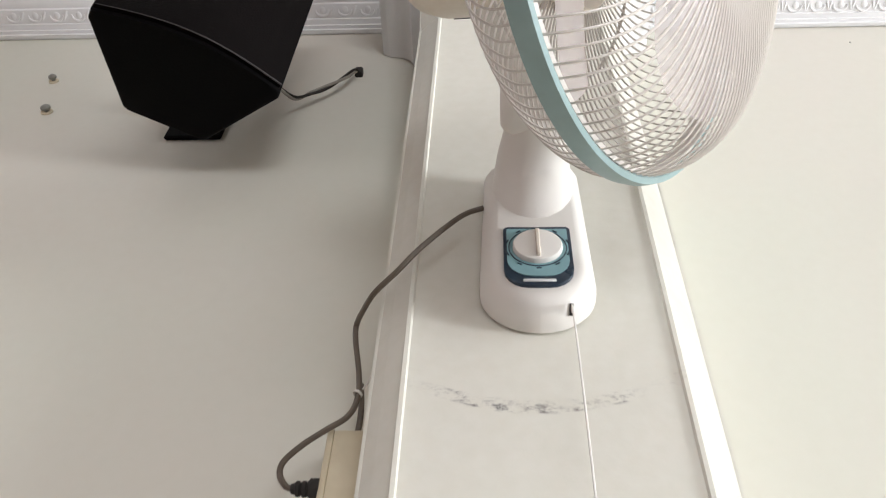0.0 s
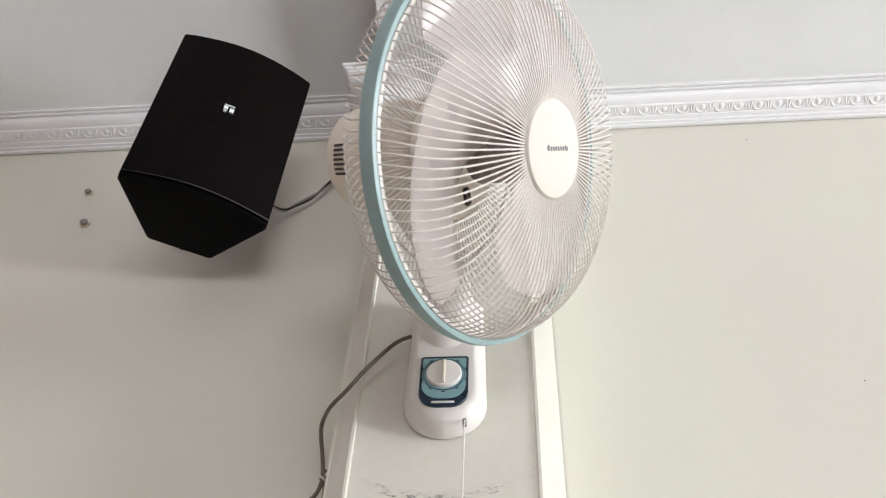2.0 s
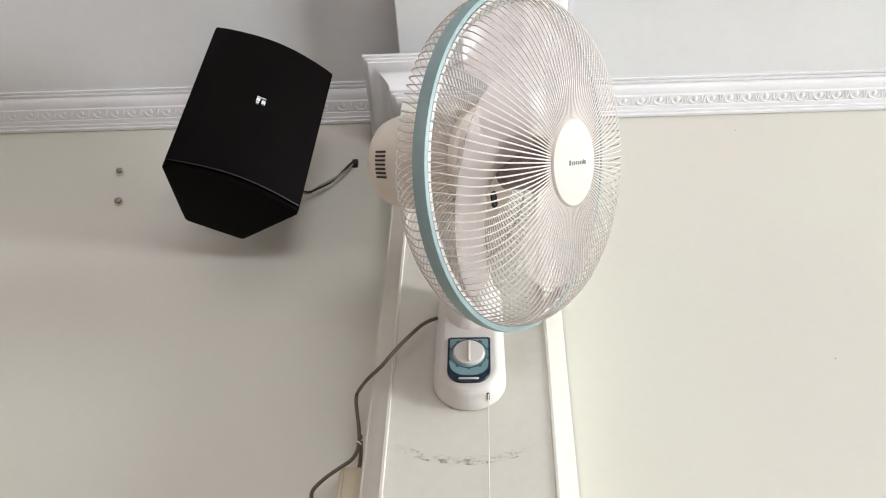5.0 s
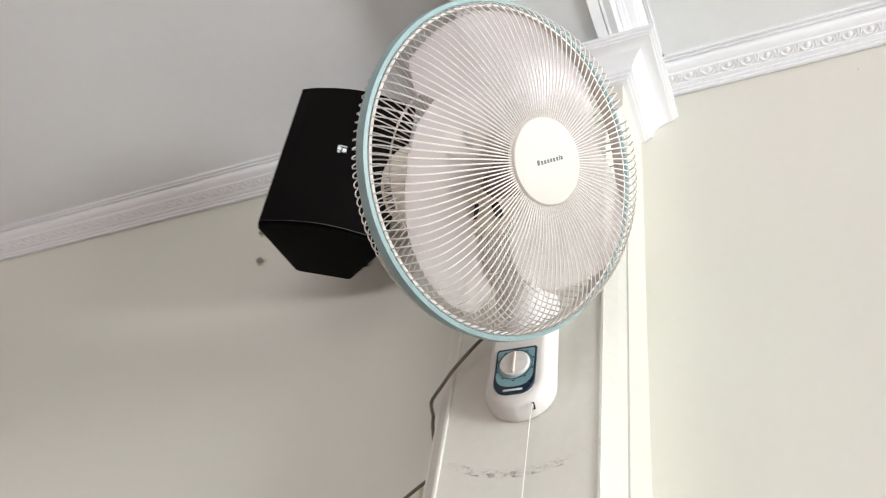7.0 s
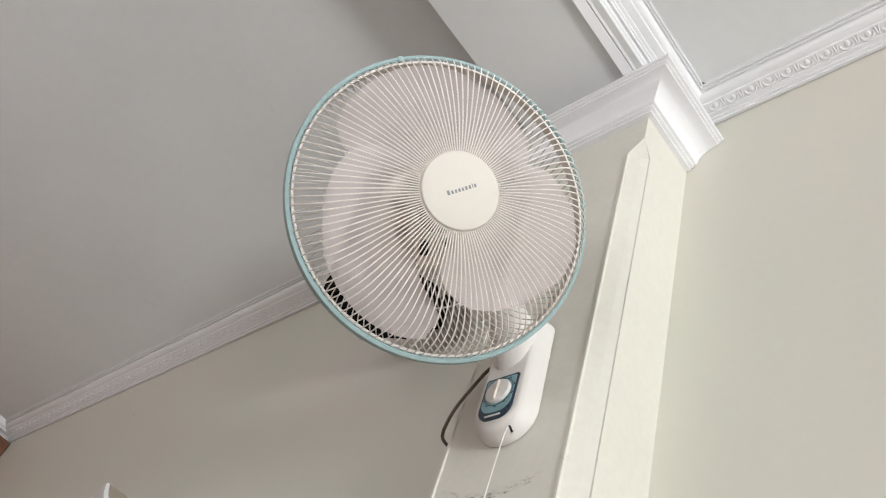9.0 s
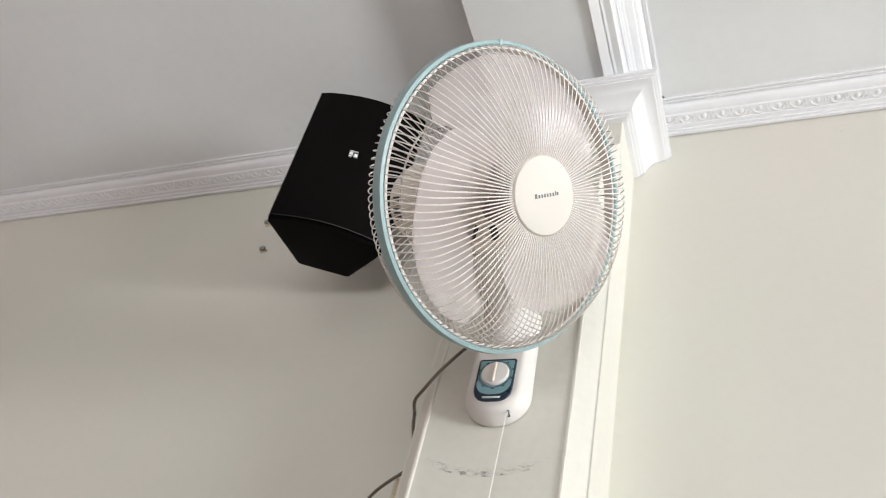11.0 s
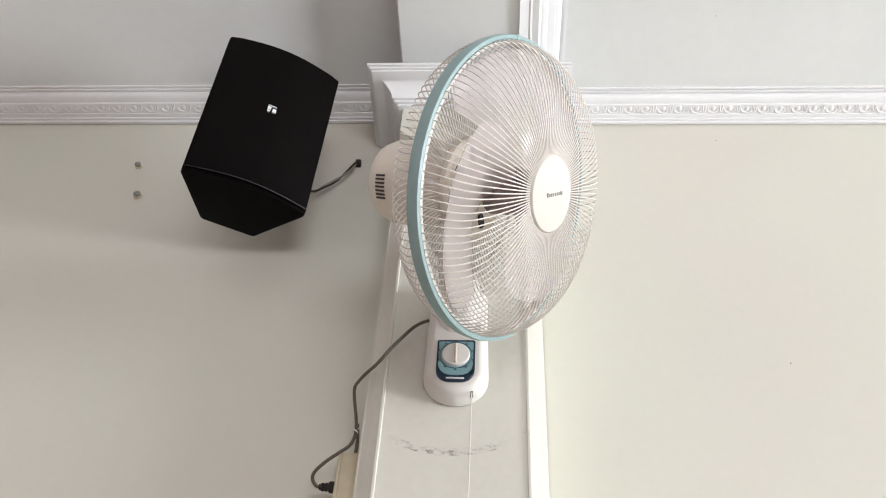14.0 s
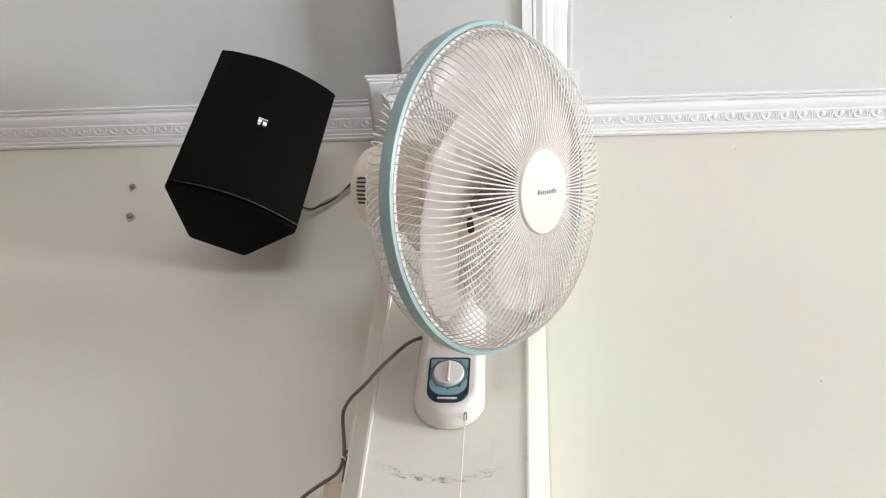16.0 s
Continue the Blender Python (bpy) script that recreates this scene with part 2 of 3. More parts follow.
def tube(line, radius, sides=8, bm=None, flat=1.0):
    bm = bm or bmesh.new()
    rows, side = [], None
    for i, q in enumerate(line):
        way = (Vector(line[min(i + 1, len(line) - 1)]) - Vector(line[max(i - 1, 0)])).normalized()
        if side is None:
            side = way.cross(Vector((0.3, 0.2, 0.9))).normalized()
        side = (side - way * side.dot(way)).normalized()
        up = way.cross(side)
        r = radius(i / (len(line) - 1)) if callable(radius) else radius
        rows.append([Vector(q) + r * (math.cos(2 * math.pi * k / sides) * side + flat * math.sin(2 * math.pi * k / sides) * up) for k in range(sides)])
    vs = grid_faces(bm, rows, closed_v=True)
    bm.faces.new(vs[0])
    bm.faces.new(list(reversed(vs[-1])))
    return bm


def rounded(w, h, r, n=6, r_low=None):
    """A rounded outline, centred in x, from 0 to h."""
    r_low = r if r_low is None else r_low
    pts = []
    for cx, cy, rad, start in ((w / 2 - r, h - r, r, 0), (-w / 2 + r, h - r, r, 90), (-w / 2 + r_low, r_low, r_low, 180), (w / 2 - r_low, r_low, r_low, 270)):
        for k in range(n + 1):
            a = radians(start + 90 * k / n)
            pts.append((cx + rad * math.cos(a), cy + rad * math.sin(a)))
    return pts


# ---- the room ----
XW, XE, YS, ZC = -3.15, 8.0, -6.0, 3.365      # west, east, south wall faces and ceiling height
PW, PY, CH = 0.149, 0.153, 0.031              # pilaster half width, projection, corner chamfer
SOFFIT = 3.294


def structure(name, bm, material, label, category, smooth=False):
    ob = part(name, bm, material, smooth=smooth)
    return tagged(ob, label, category, kind="structure")


# floor is unseen; its dark colour limits the light bounced onto the ceiling
structure("floor", block(XW - 0.2, XE + 0.2, YS - 0.2, 0.2, -0.1, 0), floor_dark, "unseen dark brown floor that cuts bounced light", "floor")
structure("ceiling", block(XW - 0.2, XE + 0.2, YS - 0.2, 0.2, ZC, ZC + 0.15), ceiling_paint, "grey white painted plaster ceiling", "ceiling")
structure("wall_north", block(XW - 0.2, XE + 0.2, 0, 0.2, 0, ZC), wall_paint, "cream painted plaster wall behind the fan", "wall")


def holed_wall(name, axis, face, out, lo, hi, openings, label, material):
    """A wall with window openings through it, made of butted blocks."""
    bm = bmesh.new()
    lo_f, hi_f = min(face, out), max(face, out)

    def put(a0, a1, z0, z1):
        if axis == "x":
            block(lo_f, hi_f, a0, a1, z0, z1, bm=bm)
        else:
            block(a0, a1, lo_f, hi_f, z0, z1, bm=bm)

    at = lo
    for a0, a1, z0, z1 in openings:
        put(at, a0, 0, ZC)
        put(a0, a1, 0, z0)
        put(a0, a1, z1, ZC)
        at = a1
    put(at, hi, 0, ZC)
    return structure(name, bm, material, label, "wall")


holed_wall("wall_east", "x", XE, XE + 0.2, YS, 0, [(-3.8, -1.2, 0.35, 1.65)], "cream painted wall with a wide window opening", wall_paint)
# south wall is out of view and dark brown to cut bounced light
holed_wall("wall_south", "y", YS, YS - 0.2, XW - 0.2, XE + 0.2, [(0.3, 2.7, 0.6, 2.0)], "unseen dark brown wall that cuts bounced light, with a wide window opening", brown_wood)
holed_wall("wall_west", "x", XW, XW - 0.2, YS, 0, [(-3.65, -2.15, 0.95, 2.45)], "brown wood panelled wall with a window opening", brown_wood)

# pilaster with stopped chamfers on both front corners
STOP, TIP = 3.058, 3.096
bm = bmesh.new()


def pil_section(c, z, quirk=0.003):
    """Half of the section, mirrored; c is the chamfer's width at this height."""
    q = quirk if c > 0.01 else 0.0
    d = c * 0.9
    right = [(PW, 0.0), (PW, -PY + d), (PW - q, -PY + d), (PW - c * 0.35 - q, -PY + d * 0.62), (PW - c * 0.62, -PY + d * 0.35 + q), (PW - c, -PY + q), (PW - c, -PY - q), (PW - c - 1.2 * q, -PY - q), (PW - c - 1.7 * q, -PY)]
    return [(x, y, z) for x, y in right] + [(-x, y, z) for x, y in reversed(right)]


grid_faces(bm, [pil_section(CH, 0.0), pil_section(CH, 1.2), pil_section(CH, STOP), pil_section(0.0005, TIP), pil_section(0.0005, ZC)])
structure("pilaster", bm, pilaster_paint, "pale cream wall pilaster with stopped chamfered corners and dark rub marks", "pilaster")

# ceiling beam in front of the pilaster
bm = block(-0.159, 0.157, YS, -PY, SOFFIT, ZC, 0.003, 1)
structure("beam", bm, ceiling_paint, "grey white painted ceiling beam over the pilaster", "beam")
STRIP = [(0.111, 0.004), (0.111, -0.008), (0.130, -0.002), (0.1315, 0.0015), (0.1335, 0.0015), (0.1345, -0.002), (0.141, 0.0005), (0.1425, 0.004), (0.1445, 0.004), (0.1455, 0.0005), (0.160, 0.006), (0.160, 0.020)]
bm = bmesh.new()
grid_faces(bm, [[(x, y, SOFFIT + h) for x, h in STRIP] for y in (YS, -PY - 0.002)])
structure("trim_beam_edge", bm, crown_paint, "white moulded strip along the edge of the beam", "moulding")

# crown moulding: offset from the wall, height
CZ, CC = 3.321, 0.086
H = ZC - CZ
CROWN = [(0.0, 0.0030), (0.0035, 0.0030), (0.0035, 0.0), (0.009, 0.0), (0.009, 0.0055), (0.0145, 0.006), (0.0145, 0.0105), (0.023, 0.0115), (0.0245, 0.0140), (0.027, 0.0140), (0.046, 0.0185), (0.0475, 0.0225),
         (0.053, 0.0232), (0.060, 0.0262), (0.0655, 0.0308), (0.067, 0.0350), (0.067, 0.0375), (0.069, 0.0375), (0.069, 0.0350), (0.0735, 0.0350), (0.0737, 0.0415), (0.0755, 0.0415), (0.0757, 0.0390), (0.0800, 0.0390), (0.0802, H - 0.001), (CC, H - 0.001)]


def straight_crown(name, axis, face, sign, a0, a1, label, drop=0.0, wide=1.0):
    """A run of the moulding; sign tells to which side it stands off the face."""
    rows = []
    for a in (a0, a1):
        if axis == "x":
            rows.append([(a, face + sign * o * wide, ZC - 0.001 - (H - 0.001 - h) * (H + drop) / H) for o, h in CROWN])
        else:
            rows.append([(face + sign * o * wide, a, ZC - 0.001 - (H - 0.001 - h) * (H + drop) / H) for o, h in CROWN])
    bm = bmesh.new()
    grid_faces(bm, rows)
    return structure(name, bm, crown_paint, label, "crown moulding", True)


crown_left = straight_crown("trim_crown_left", "x", 0.0, -1, XW, -0.1585, "white plaster crown moulding with a carved bead row", 0.0, 1.14)
crown_right = straight_crown("trim_crown_right", "x", 0.0, -1, 0.157, XE, "white plaster crown moulding with an egg and dart row", 0.0075, 0.97)
straight_crown("trim_crown_beam", "y", 0.157, 1, YS, 0, "white plaster crown moulding along the beam", 0.0012, 0.76)
straight_crown("trim_crown_west", "y", XW, 1, YS, 0, "white plaster crown moulding along the side wall", 0.0012)
straight_crown("trim_crown_east", "y", XE, -1, YS, 0, "white plaster crown moulding along the window wall", 0.0012)

# capital of the pilaster, swept round three sides
CAP = [(0.0, 3.172), (0.010, 3.172), (0.010, 3.177), (0.016, 3.178), (0.016, 3.183), (0.021, 3.184)]
CAP += [(0.022 + 0.040 * (1 - math.cos(radians(9 * k))), 3.186 + 0.039 * math.sin(radians(9 * k))) for k in range(11)]
CAP += [(0.062, 3.229), (0.067, 3.230), (0.067, 3.234), (0.072, 3.235), (0.072, 3.243), (0.0, 3.243)]
bm = bmesh.new()
grid_faces(bm, [[(-PW - o * 1.13, -0.001, z) for o, z in CAP], [(-PW - o * 1.13, -PY - o * 1.06, z) for o, z in CAP],
                [(PW + o * 1.13, -PY - o * 1.06, z) for o, z in CAP], [(PW + o * 1.13, -0.001, z) for o, z in CAP]])
structure("trim_capital", bm, crown_paint, "white moulded plaster capital round the pilaster top", "capital moulding", True)

# assumed window frames in the unseen walls
def window(name, axis, face, a0, a1, z0, z1):
    ob = tagged(new(name), "plain white window frame in the wall opening", "window", kind="structure")
    t = 0.05
    for nm, b0, b1, c0, c1 in (("window_sill", a0, a1, z0, z0 + t), ("window_head", a0, a1, z1 - t, z1), ("window_jamb", a0, a0 + t, z0 + t, z1 - t), ("window_jamb", a1 - t, a1, z0 + t, z1 - t), ("window_mullion", (a0 + a1) / 2 - 0.03, (a0 + a1) / 2 + 0.03, z0 + t, z1 - t)):
        bm = block(face, face + 0.06, b0, b1, c0, c1, 0.004, 1) if axis == "x" else block(b0, b1, face, face + 0.06, c0, c1, 0.004, 1)
        part(nm, bm, aluminium, ob, smooth=False)


window("window_1", "x", XE + 0.1, -3.8, -1.2, 0.35, 1.65)
window("window_2", "y", YS - 0.16, 0.3, 2.7, 0.6, 2.0)
window("window_3", "x", XW - 0.16, -3.65, -2.15, 0.95, 2.45)

bm = block(XW - 0.002, XW + 0.05, -0.95, -0.004, 0.0, 3.312, 0.004, 1)
structure("trim_wood", bm, brown_wood, "brown varnished wood panelling on the side wall under the moulding", "panelling")


# ---- things ----
FAN = Vector((0.0, -PY, 2.45))


def wall_fan():
    fan = thing("wall_fan", Matrix.Translation(FAN), "white wall-mounted fan with pale teal rim, control dial and pull cord", "fan")
    # base: tapered shell, rounded at its foot, standing off the pilaster
    rows = []
    for depth, grow, low in ((0.0, -0.004, 0.004), (0.003, -0.004, 0.004), (0.0032, 0.0, 0.0), (0.012, 0.0, 0.0), (0.018, -0.0015, 0.002), (0.028, -0.0065, 0.006), (0.0335, -0.0105, 0.012), (0.0358, -0.0135, 0.018), (0.0365, -0.0165, 0.023)):
        w = 0.106 + 2 * grow
        z0, z1 = -0.0785 + low, 0.150 + grow
        rad = 0.0525 + grow
        pts = []
        for cx, cz, r, start in ((w / 2 - 0.014, z1 - 0.014, 0.014, 0), (-w / 2 + 0.014, z1 - 0.014, 0.014, 90), (-w / 2 + rad, z0 + rad * 0.95, rad, 180), (w / 2 - rad, z0 + rad * 0.95, rad, 270)):
            for k in range(9):
                a = radians(start + 11.25 * k)
                z = cz + r * math.sin(a) * (0.95 if start >= 180 else 1)
                taper = 1 - 0.08 * max(0, (z + 0.02) / 0.17)
                pts.append(((cx + r * math.cos(a)) * taper, -depth - (0.004 * max(0, z) / 0.15), z))
        rows.append(pts)
    bm = bmesh.new()
    vs = grid_faces(bm, rows, closed_v=True)
    bm.faces.new(vs[-1])
    bm.faces.new(list(reversed(vs[0])))
    part("base", bm, white_plastic, fan)
    # control panel
    out = [(x, z - 0.051) for x, z in rounded(0.062, 0.083, 0.003, 5, 0.022)]
    panel = part("control_panel", prism(out, -0.0355, -0.0395, "y", 0.0008, 1), panel_navy, fan, "dark navy printed panel", Matrix.Translation((0, 0, -0.005)))
    out = [(x, z - 0.0393) for x, z in rounded(0.0560, 0.0672, 0.002, 5, 0.022)]
    part("panel_print", prism(out, -0.039, -0.0405, "y"), panel_teal, panel, "teal printed field", smooth=False)
    bm = bmesh.new()
    lathe([(0.0266, 0), (0.0266, 0.0012), (0.0259, 0.0012), (0.0259, 0)], 40, bm)
    part("dial_ring", bm, panel_navy, panel, m=Matrix.Translation((0, -0.040, 0)) @ pose(0, 0, 0, 90))
    part("dial", lathe([(0.0228, 0), (0.0226, 0.0035), (0.0215, 0.0052), (0.018, 0.006), (0, 0.0063)], 40), white_plastic, panel, "round white speed dial", Matrix.Translation((0, -0.040, 0)) @ pose(0, 0, 0, 90))
    part("pointer", block(-0.002, 0.002, -0.0495, -0.045, -0.019, 0.019, 0.001, 1), aged_plastic, panel, "raised pointer rib")
    part("name_plate", block(-0.0145, 0.0145, -0.0412, -0.0392, -0.0470, -0.0434, 0.0008, 1), print_white, panel, "pale bar of print")
    for k in range(10):
        a = radians(36 * k + 18)
        part("tick", block(-0.0022, 0.0022, -0.0412, -0.0402, -0.0006, 0.0006), panel_navy, panel, m=pose(0.0288 * math.cos(a), 0, 0.0288 * math.sin(a), 0, -math.degrees(a) + 90), smooth=False)
    # pull cord with its slot
    part("cord_slot", block(-0.0018, 0.0018, -0.0055, 0.0055, -0.0012, 0.0006, 0.0005, 1), dark_metal, fan, "dark cord slot", pose(0.027, -0.0225, -0.0686, -27))
    line = smooth_line([(0.027, -0.024, -0.0735), (0.027, -0.0315, -0.081), (0.0272, -0.0365, -0.2), (0.0268, -0.0365, -0.42)], 6)
    cord = part("pull_cord", tube(line, 0.0009, 6), cord_white, fan, "thin white pull cord")
    part("cord_knob", lathe([(0, -0.012), (0.004, -0.011), (0.0055, 0), (0.0035, 0.011), (0, 0.012)], 16), white_plastic, cord, m=Matrix.Translation((0.0268, -0.0365, -0.43)))
    # head
    head = Vector(HEAD_AT) - FAN
    yaw, tilt = radians(HEAD_YAW), radians(HEAD_TILT)
    n = Vector((math.sin(yaw) * math.cos(tilt), -math.cos(yaw) * math.cos(tilt), math.sin(tilt)))
    swing = math.asin(n.x)                       # the head swings about its own leaning axis
    lean = math.atan2(-n.z, -n.y)
    right = Vector((math.cos(swing), math.sin(swing) * math.cos(lean), math.sin(swing) * math.sin(lean)))
    up = n.cross(right)
    hm = Matrix((right, up, n)).transposed().to_4x4()
    hm.translation = head
    R = HEAD_R
    # arm from the base to the motor, broad at its foot
    back = head - n * 0.15 - Vector((0, 0, 0.03))
    line = smooth_line([(0.0, -0.006, 0.078), (0.0, -0.05, 0.116), (0.0, -0.12, 0.128), tuple(back * 0.75 + Vector((0, -0.03, 0.03))), tuple(back)], 7)
    part("arm", tube(line, lambda f: 0.048 - 0.019 * min(1, f * 2.2), 20), white_plastic, fan, "white curved support arm")
    part("tilt_joint", lathe([(0, -0.033), (0.020, -0.0325), (0.027, -0.028), (0.030, -0.020), (0.030, 0.020), (0.027, 0.028), (0.020, 0.0325), (0, 0.033)], 28), white_plastic, fan, "ribbed tilt joint", Matrix.Translation((0, -0.115, 0.126)) @ pose(0, 0, 0, 0, 90))
    motor = part("motor_housing", lathe([(0, -0.232), (0.03, -0.230), (0.050, -0.223), (0.061, -0.212), (0.066, -0.196), (0.069, -0.15), (0.07, -0.09), (0.066, -0.07), (0.05, -0.062), (0, -0.062)], 40), aged_plastic, fan, "cream rounded motor housing", hm)
    for ring_a in (60, 180, 300):
        for k in range(7):
            part("vent_slot", block(-0.0014, 0.0010, -0.0014, 0.0014, -0.009, 0.009), dark_metal, motor, m=pose(0, 0, 0, 0, 0, ring_a - 15 + 5 * k) @ pose(0.0668, 0, -0.185, 0, 3.7, 0), smooth=False)
    plate = part("motor_plate", lathe([(0, -0.052), (0.074, -0.052), (0.078, -0.056), (0.078, -0.064), (0, -0.064)], 36), aged_plastic, fan, "cream front plate of the motor", hm)
    for k in range(8):
        part("plate_slot", block(-0.011, 0.011, -0.0065, 0.0065, -0.0535, -0.0505, 0.003, 1), dark_metal, plate, m=pose(0, 0, 0, 0, 0, 45 * k + 12) @ pose(0.052, 0, 0))
    # rim
    part("rim", lathe([(R, -0.0085), (R - 0.0045, -0.0095), (R - 0.0075, -0.006), (R - 0.0075, 0.006), (R - 0.0045, 0.0095), (R, 0.0085), (R + 0.0015, 0.0), (R, -0.0085)], 120), teal_plastic, fan, "pale teal plastic rim", hm)
    part("edge_ring", lathe([(R - 0.0078, -0.0075), (R - 0.0112, -0.0085), (R - 0.0118, 0.0), (R - 0.0112, 0.0085), (R - 0.0078, 0.0075), (R - 0.0078, -0.0075)], 96), wire_white, fan, "white coated ring inside the rim", hm)
    for a in (86,):
        part("rim_clip", block(R - 0.0085, R + 0.0016, -0.004, 0.004, -0.003, 0.0102, 0.0015, 1), teal_plastic, fan, "teal rim clip", hm @ pose(0, 0, 0, 0, 0, a))
    # guards: each wire is a piece of its own
    E = HEAD_E
    def guard(name, label, ring_points, twist, bend, count, radius, material, inner):
        bm = bmesh.new()
        for r, h in inner:
            lathe([(r + 0.0016 * math.cos(radians(60 * k)), h + 0.0016 * math.sin(radians(60 * k))) for k in range(7)], 60, bm)
        g = part(name, bm, material, fan, label, hm)
        pts = []
        fine = smooth_line([(r, 0, h) for r, h in ring_points], 5)
        r_in, r_out = ring_points[0][0], ring_points[-1][0]
        for p in fine:
            a = radians(twist) * ((p[0] - r_in) / (r_out - r_in)) ** bend
            pts.append((p[0] * math.cos(a), p[0] * math.sin(a), p[2]))
        me = mesh_of(tube(pts, radius, 5), "wire", material, True)
        for k in range(count):
            part("wire", me, material, g, m=pose(0, 0, 0, 0, 0, 360 * k / count))
    guard("front_guard", "white radial wire front guard", [(0.052, E - 0.002), (0.10, E - 0.001), (0.15, E - 0.008), (0.185, E - 0.022), (0.206, E - 0.045), (R - 0.006, 0.006)], -3.5, 7, 120, 0.00098, wire_white, [(0.055, E - 0.004)])
    guard("rear_guard", "greyish radial wire rear guard", [(0.068, -0.066), (0.11, -0.070), (0.16, -0.066), (0.196, -0.052), (0.2135, -0.028), (R - 0.005, -0.006)], 9, 3, 120, 0.00095, wire_grey, [(0.07, -0.066), (0.135, -0.071)])
    # badge
    badge = part("badge", lathe([(0.0555, E - 0.008), (0.0555, E - 0.001), (0.0535, E + 0.002), (0.045, E + 0.0042), (0.02, E + 0.006), (0, E + 0.0062)], 56), badge_ivory, fan, "round ivory centre badge", hm)
    for k, (x, w, h) in enumerate(((-0.0225, 0.0045, 0.0062), (-0.0168, 0.0038, 0.0046), (-0.0116, 0.0038, 0.0046), (-0.0064, 0.0038, 0.0046), (-0.0014, 0.0036, 0.0046), (0.0038, 0.0040, 0.0046), (0.0092, 0.0038, 0.0046), (0.0134, 0.0014, 0.006), (0.0172, 0.0036, 0.0046))):
        part("print_bar", block(x - w * 0.36 + 0.0025, x + w * 0.36 + 0.0025, -0.0025, -0.0025 + h, E + 0.0045, E + 0.0066), print_grey, badge, smooth=False)
    # blades and their hub
    part("hub", lathe([(0.0, 0.048), (0.02, 0.047), (0.031, 0.04), (0.035, 0.02), (0.036, -0.02), (0, -0.02)], 40), smoky_plastic, fan, "smoky grey-brown blade hub", hm)
    rows = []
    for i in range(15):
        s = i / 14
        r = 0.030 + 0.171 * s
        row = []
        width = radians(50 + 66 * math.sin(math.pi * min(1, s * 0.72 + 0.06)))
        for j in range(11):
            v = j / 10 - 0.5
            edge = 1 - 0.32 * max(0, s - 0.80) / 0.2
            a = v * width * edge + 0.75 * s * s
            rr = r - 0.014 * (2 * v) ** 2 * s
            row.append((rr * math.cos(a), rr * math.sin(a), 0.006 - 0.052 * v + 0.010 * math.cos(v * math.pi) * s))
        rows.append(row)
    bm = bmesh.new()
    grid_faces(bm, rows)
    bmesh.ops.solidify(bm, geom=bm.faces[:], thickness=0.0018)
    me = mesh_of(bm, "blade", blade_plastic, True)
    for k in range(3):
        part("blade", me, blade_plastic, fan, "translucent milky white blade", hm @ pose(0, 0, 0, 0, 0, BLADE_TURN + 120 * k))
    return fan


HEAD_AT, HEAD_YAW, HEAD_TILT, HEAD_R, HEAD_E = (0.078, -0.469, 2.534), 70, -26.7, 0.2205, 0.075
BLADE_TURN = 168
wall_fan()


def loudspeaker():
    m = pose(-0.418, -0.223, 2.821, 10.5, -1.2, 28.9)
    sp = thing("loudspeaker", m, "black wedge-shaped loudspeaker with a bowed grille on a wall bracket", "loudspeaker")
    W, Ht, D, B = 0.253, 0.377, 0.159, 0.112
    bow = [(-W / 2 + 0.002 + (W - 0.004) * k / 14, 0.012 - 0.022 * math.sin(math.pi * k / 14)) for k in range(15)]
    body = [(x, y + 0.004) for x, y in bow] + [(W / 2 - 0.001, 0.03), (B / 2 + 0.003, D - 0.004), (B / 2 - 0.004, D), (-B / 2 + 0.004, D), (-B / 2 - 0.003, D - 0.004), (-W / 2 + 0.001, 0.03)]
    part("cabinet", prism(body, 0, Ht, "z", 0.006, 3), black_cabinet, sp)
    rim = [(x * 0.985, y - 0.0035) for x, y in bow] + [(x * 0.985, y + 0.006) for x, y in reversed(bow)]
    grille = part("grille", prism(rim, 0.007, Ht - 0.008, "z", 0.0025, 2), black_grille, sp, "bowed black metal grille")
    # lighter tube paints the highlight along the lower grille edge, thinning leftwards
    part("grille_highlight", tube([Vector((x * 0.985, y - 0.0032, 0.0072)) for x, y in bow], lambda f: 0.0005 + 0.0009 * f, 6), dark_metal, grille, "painted highlight along the lower edge")
    for x0, x1, z0, z1 in ((-0.009, -0.002, 0.194, 0.202), (0.0015, 0.009, 0.190, 0.199), (-0.009, 0.009, 0.2045, 0.206), (-0.0085, -0.003, 0.1885, 0.1915)):
        part("logo_mark", block(x0, x1, -0.0168, -0.0125, z0, z1), print_white, grille, "small pale mark", smooth=False)
    bm = block(-0.02, 0.02, D - 0.003, D + 0.02, 0.11, 0.25, 0.003, 1)
    bracket = part("bracket", bm, black_cabinet, sp, "black swivel wall bracket")
    inv = m.inverted()
    a, b = Vector((0.0, D + 0.01, 0.18)), inv @ Vector((-0.50, 0.004, 3.012))
    part("bracket_arm", tube([a.lerp(b, k / 4) for k in range(5)], 0.014, 12), black_cabinet, bracket)
    part("wall_plate", block(-0.045, 0.045, -0.008, 0.0, -0.06, 0.06, 0.003, 1), black_cabinet, bracket, m=inv @ Matrix.Translation((-0.50, -0.0005, 3.012)))
    return sp


loudspeaker()


def wire_run(name, points, radius, material, label, per=8, sides=8, flat=1.0):
    ob = part(name, tube(smooth_line(points, per), radius, sides, flat=flat), material)
    return tagged(ob, label, "cable")


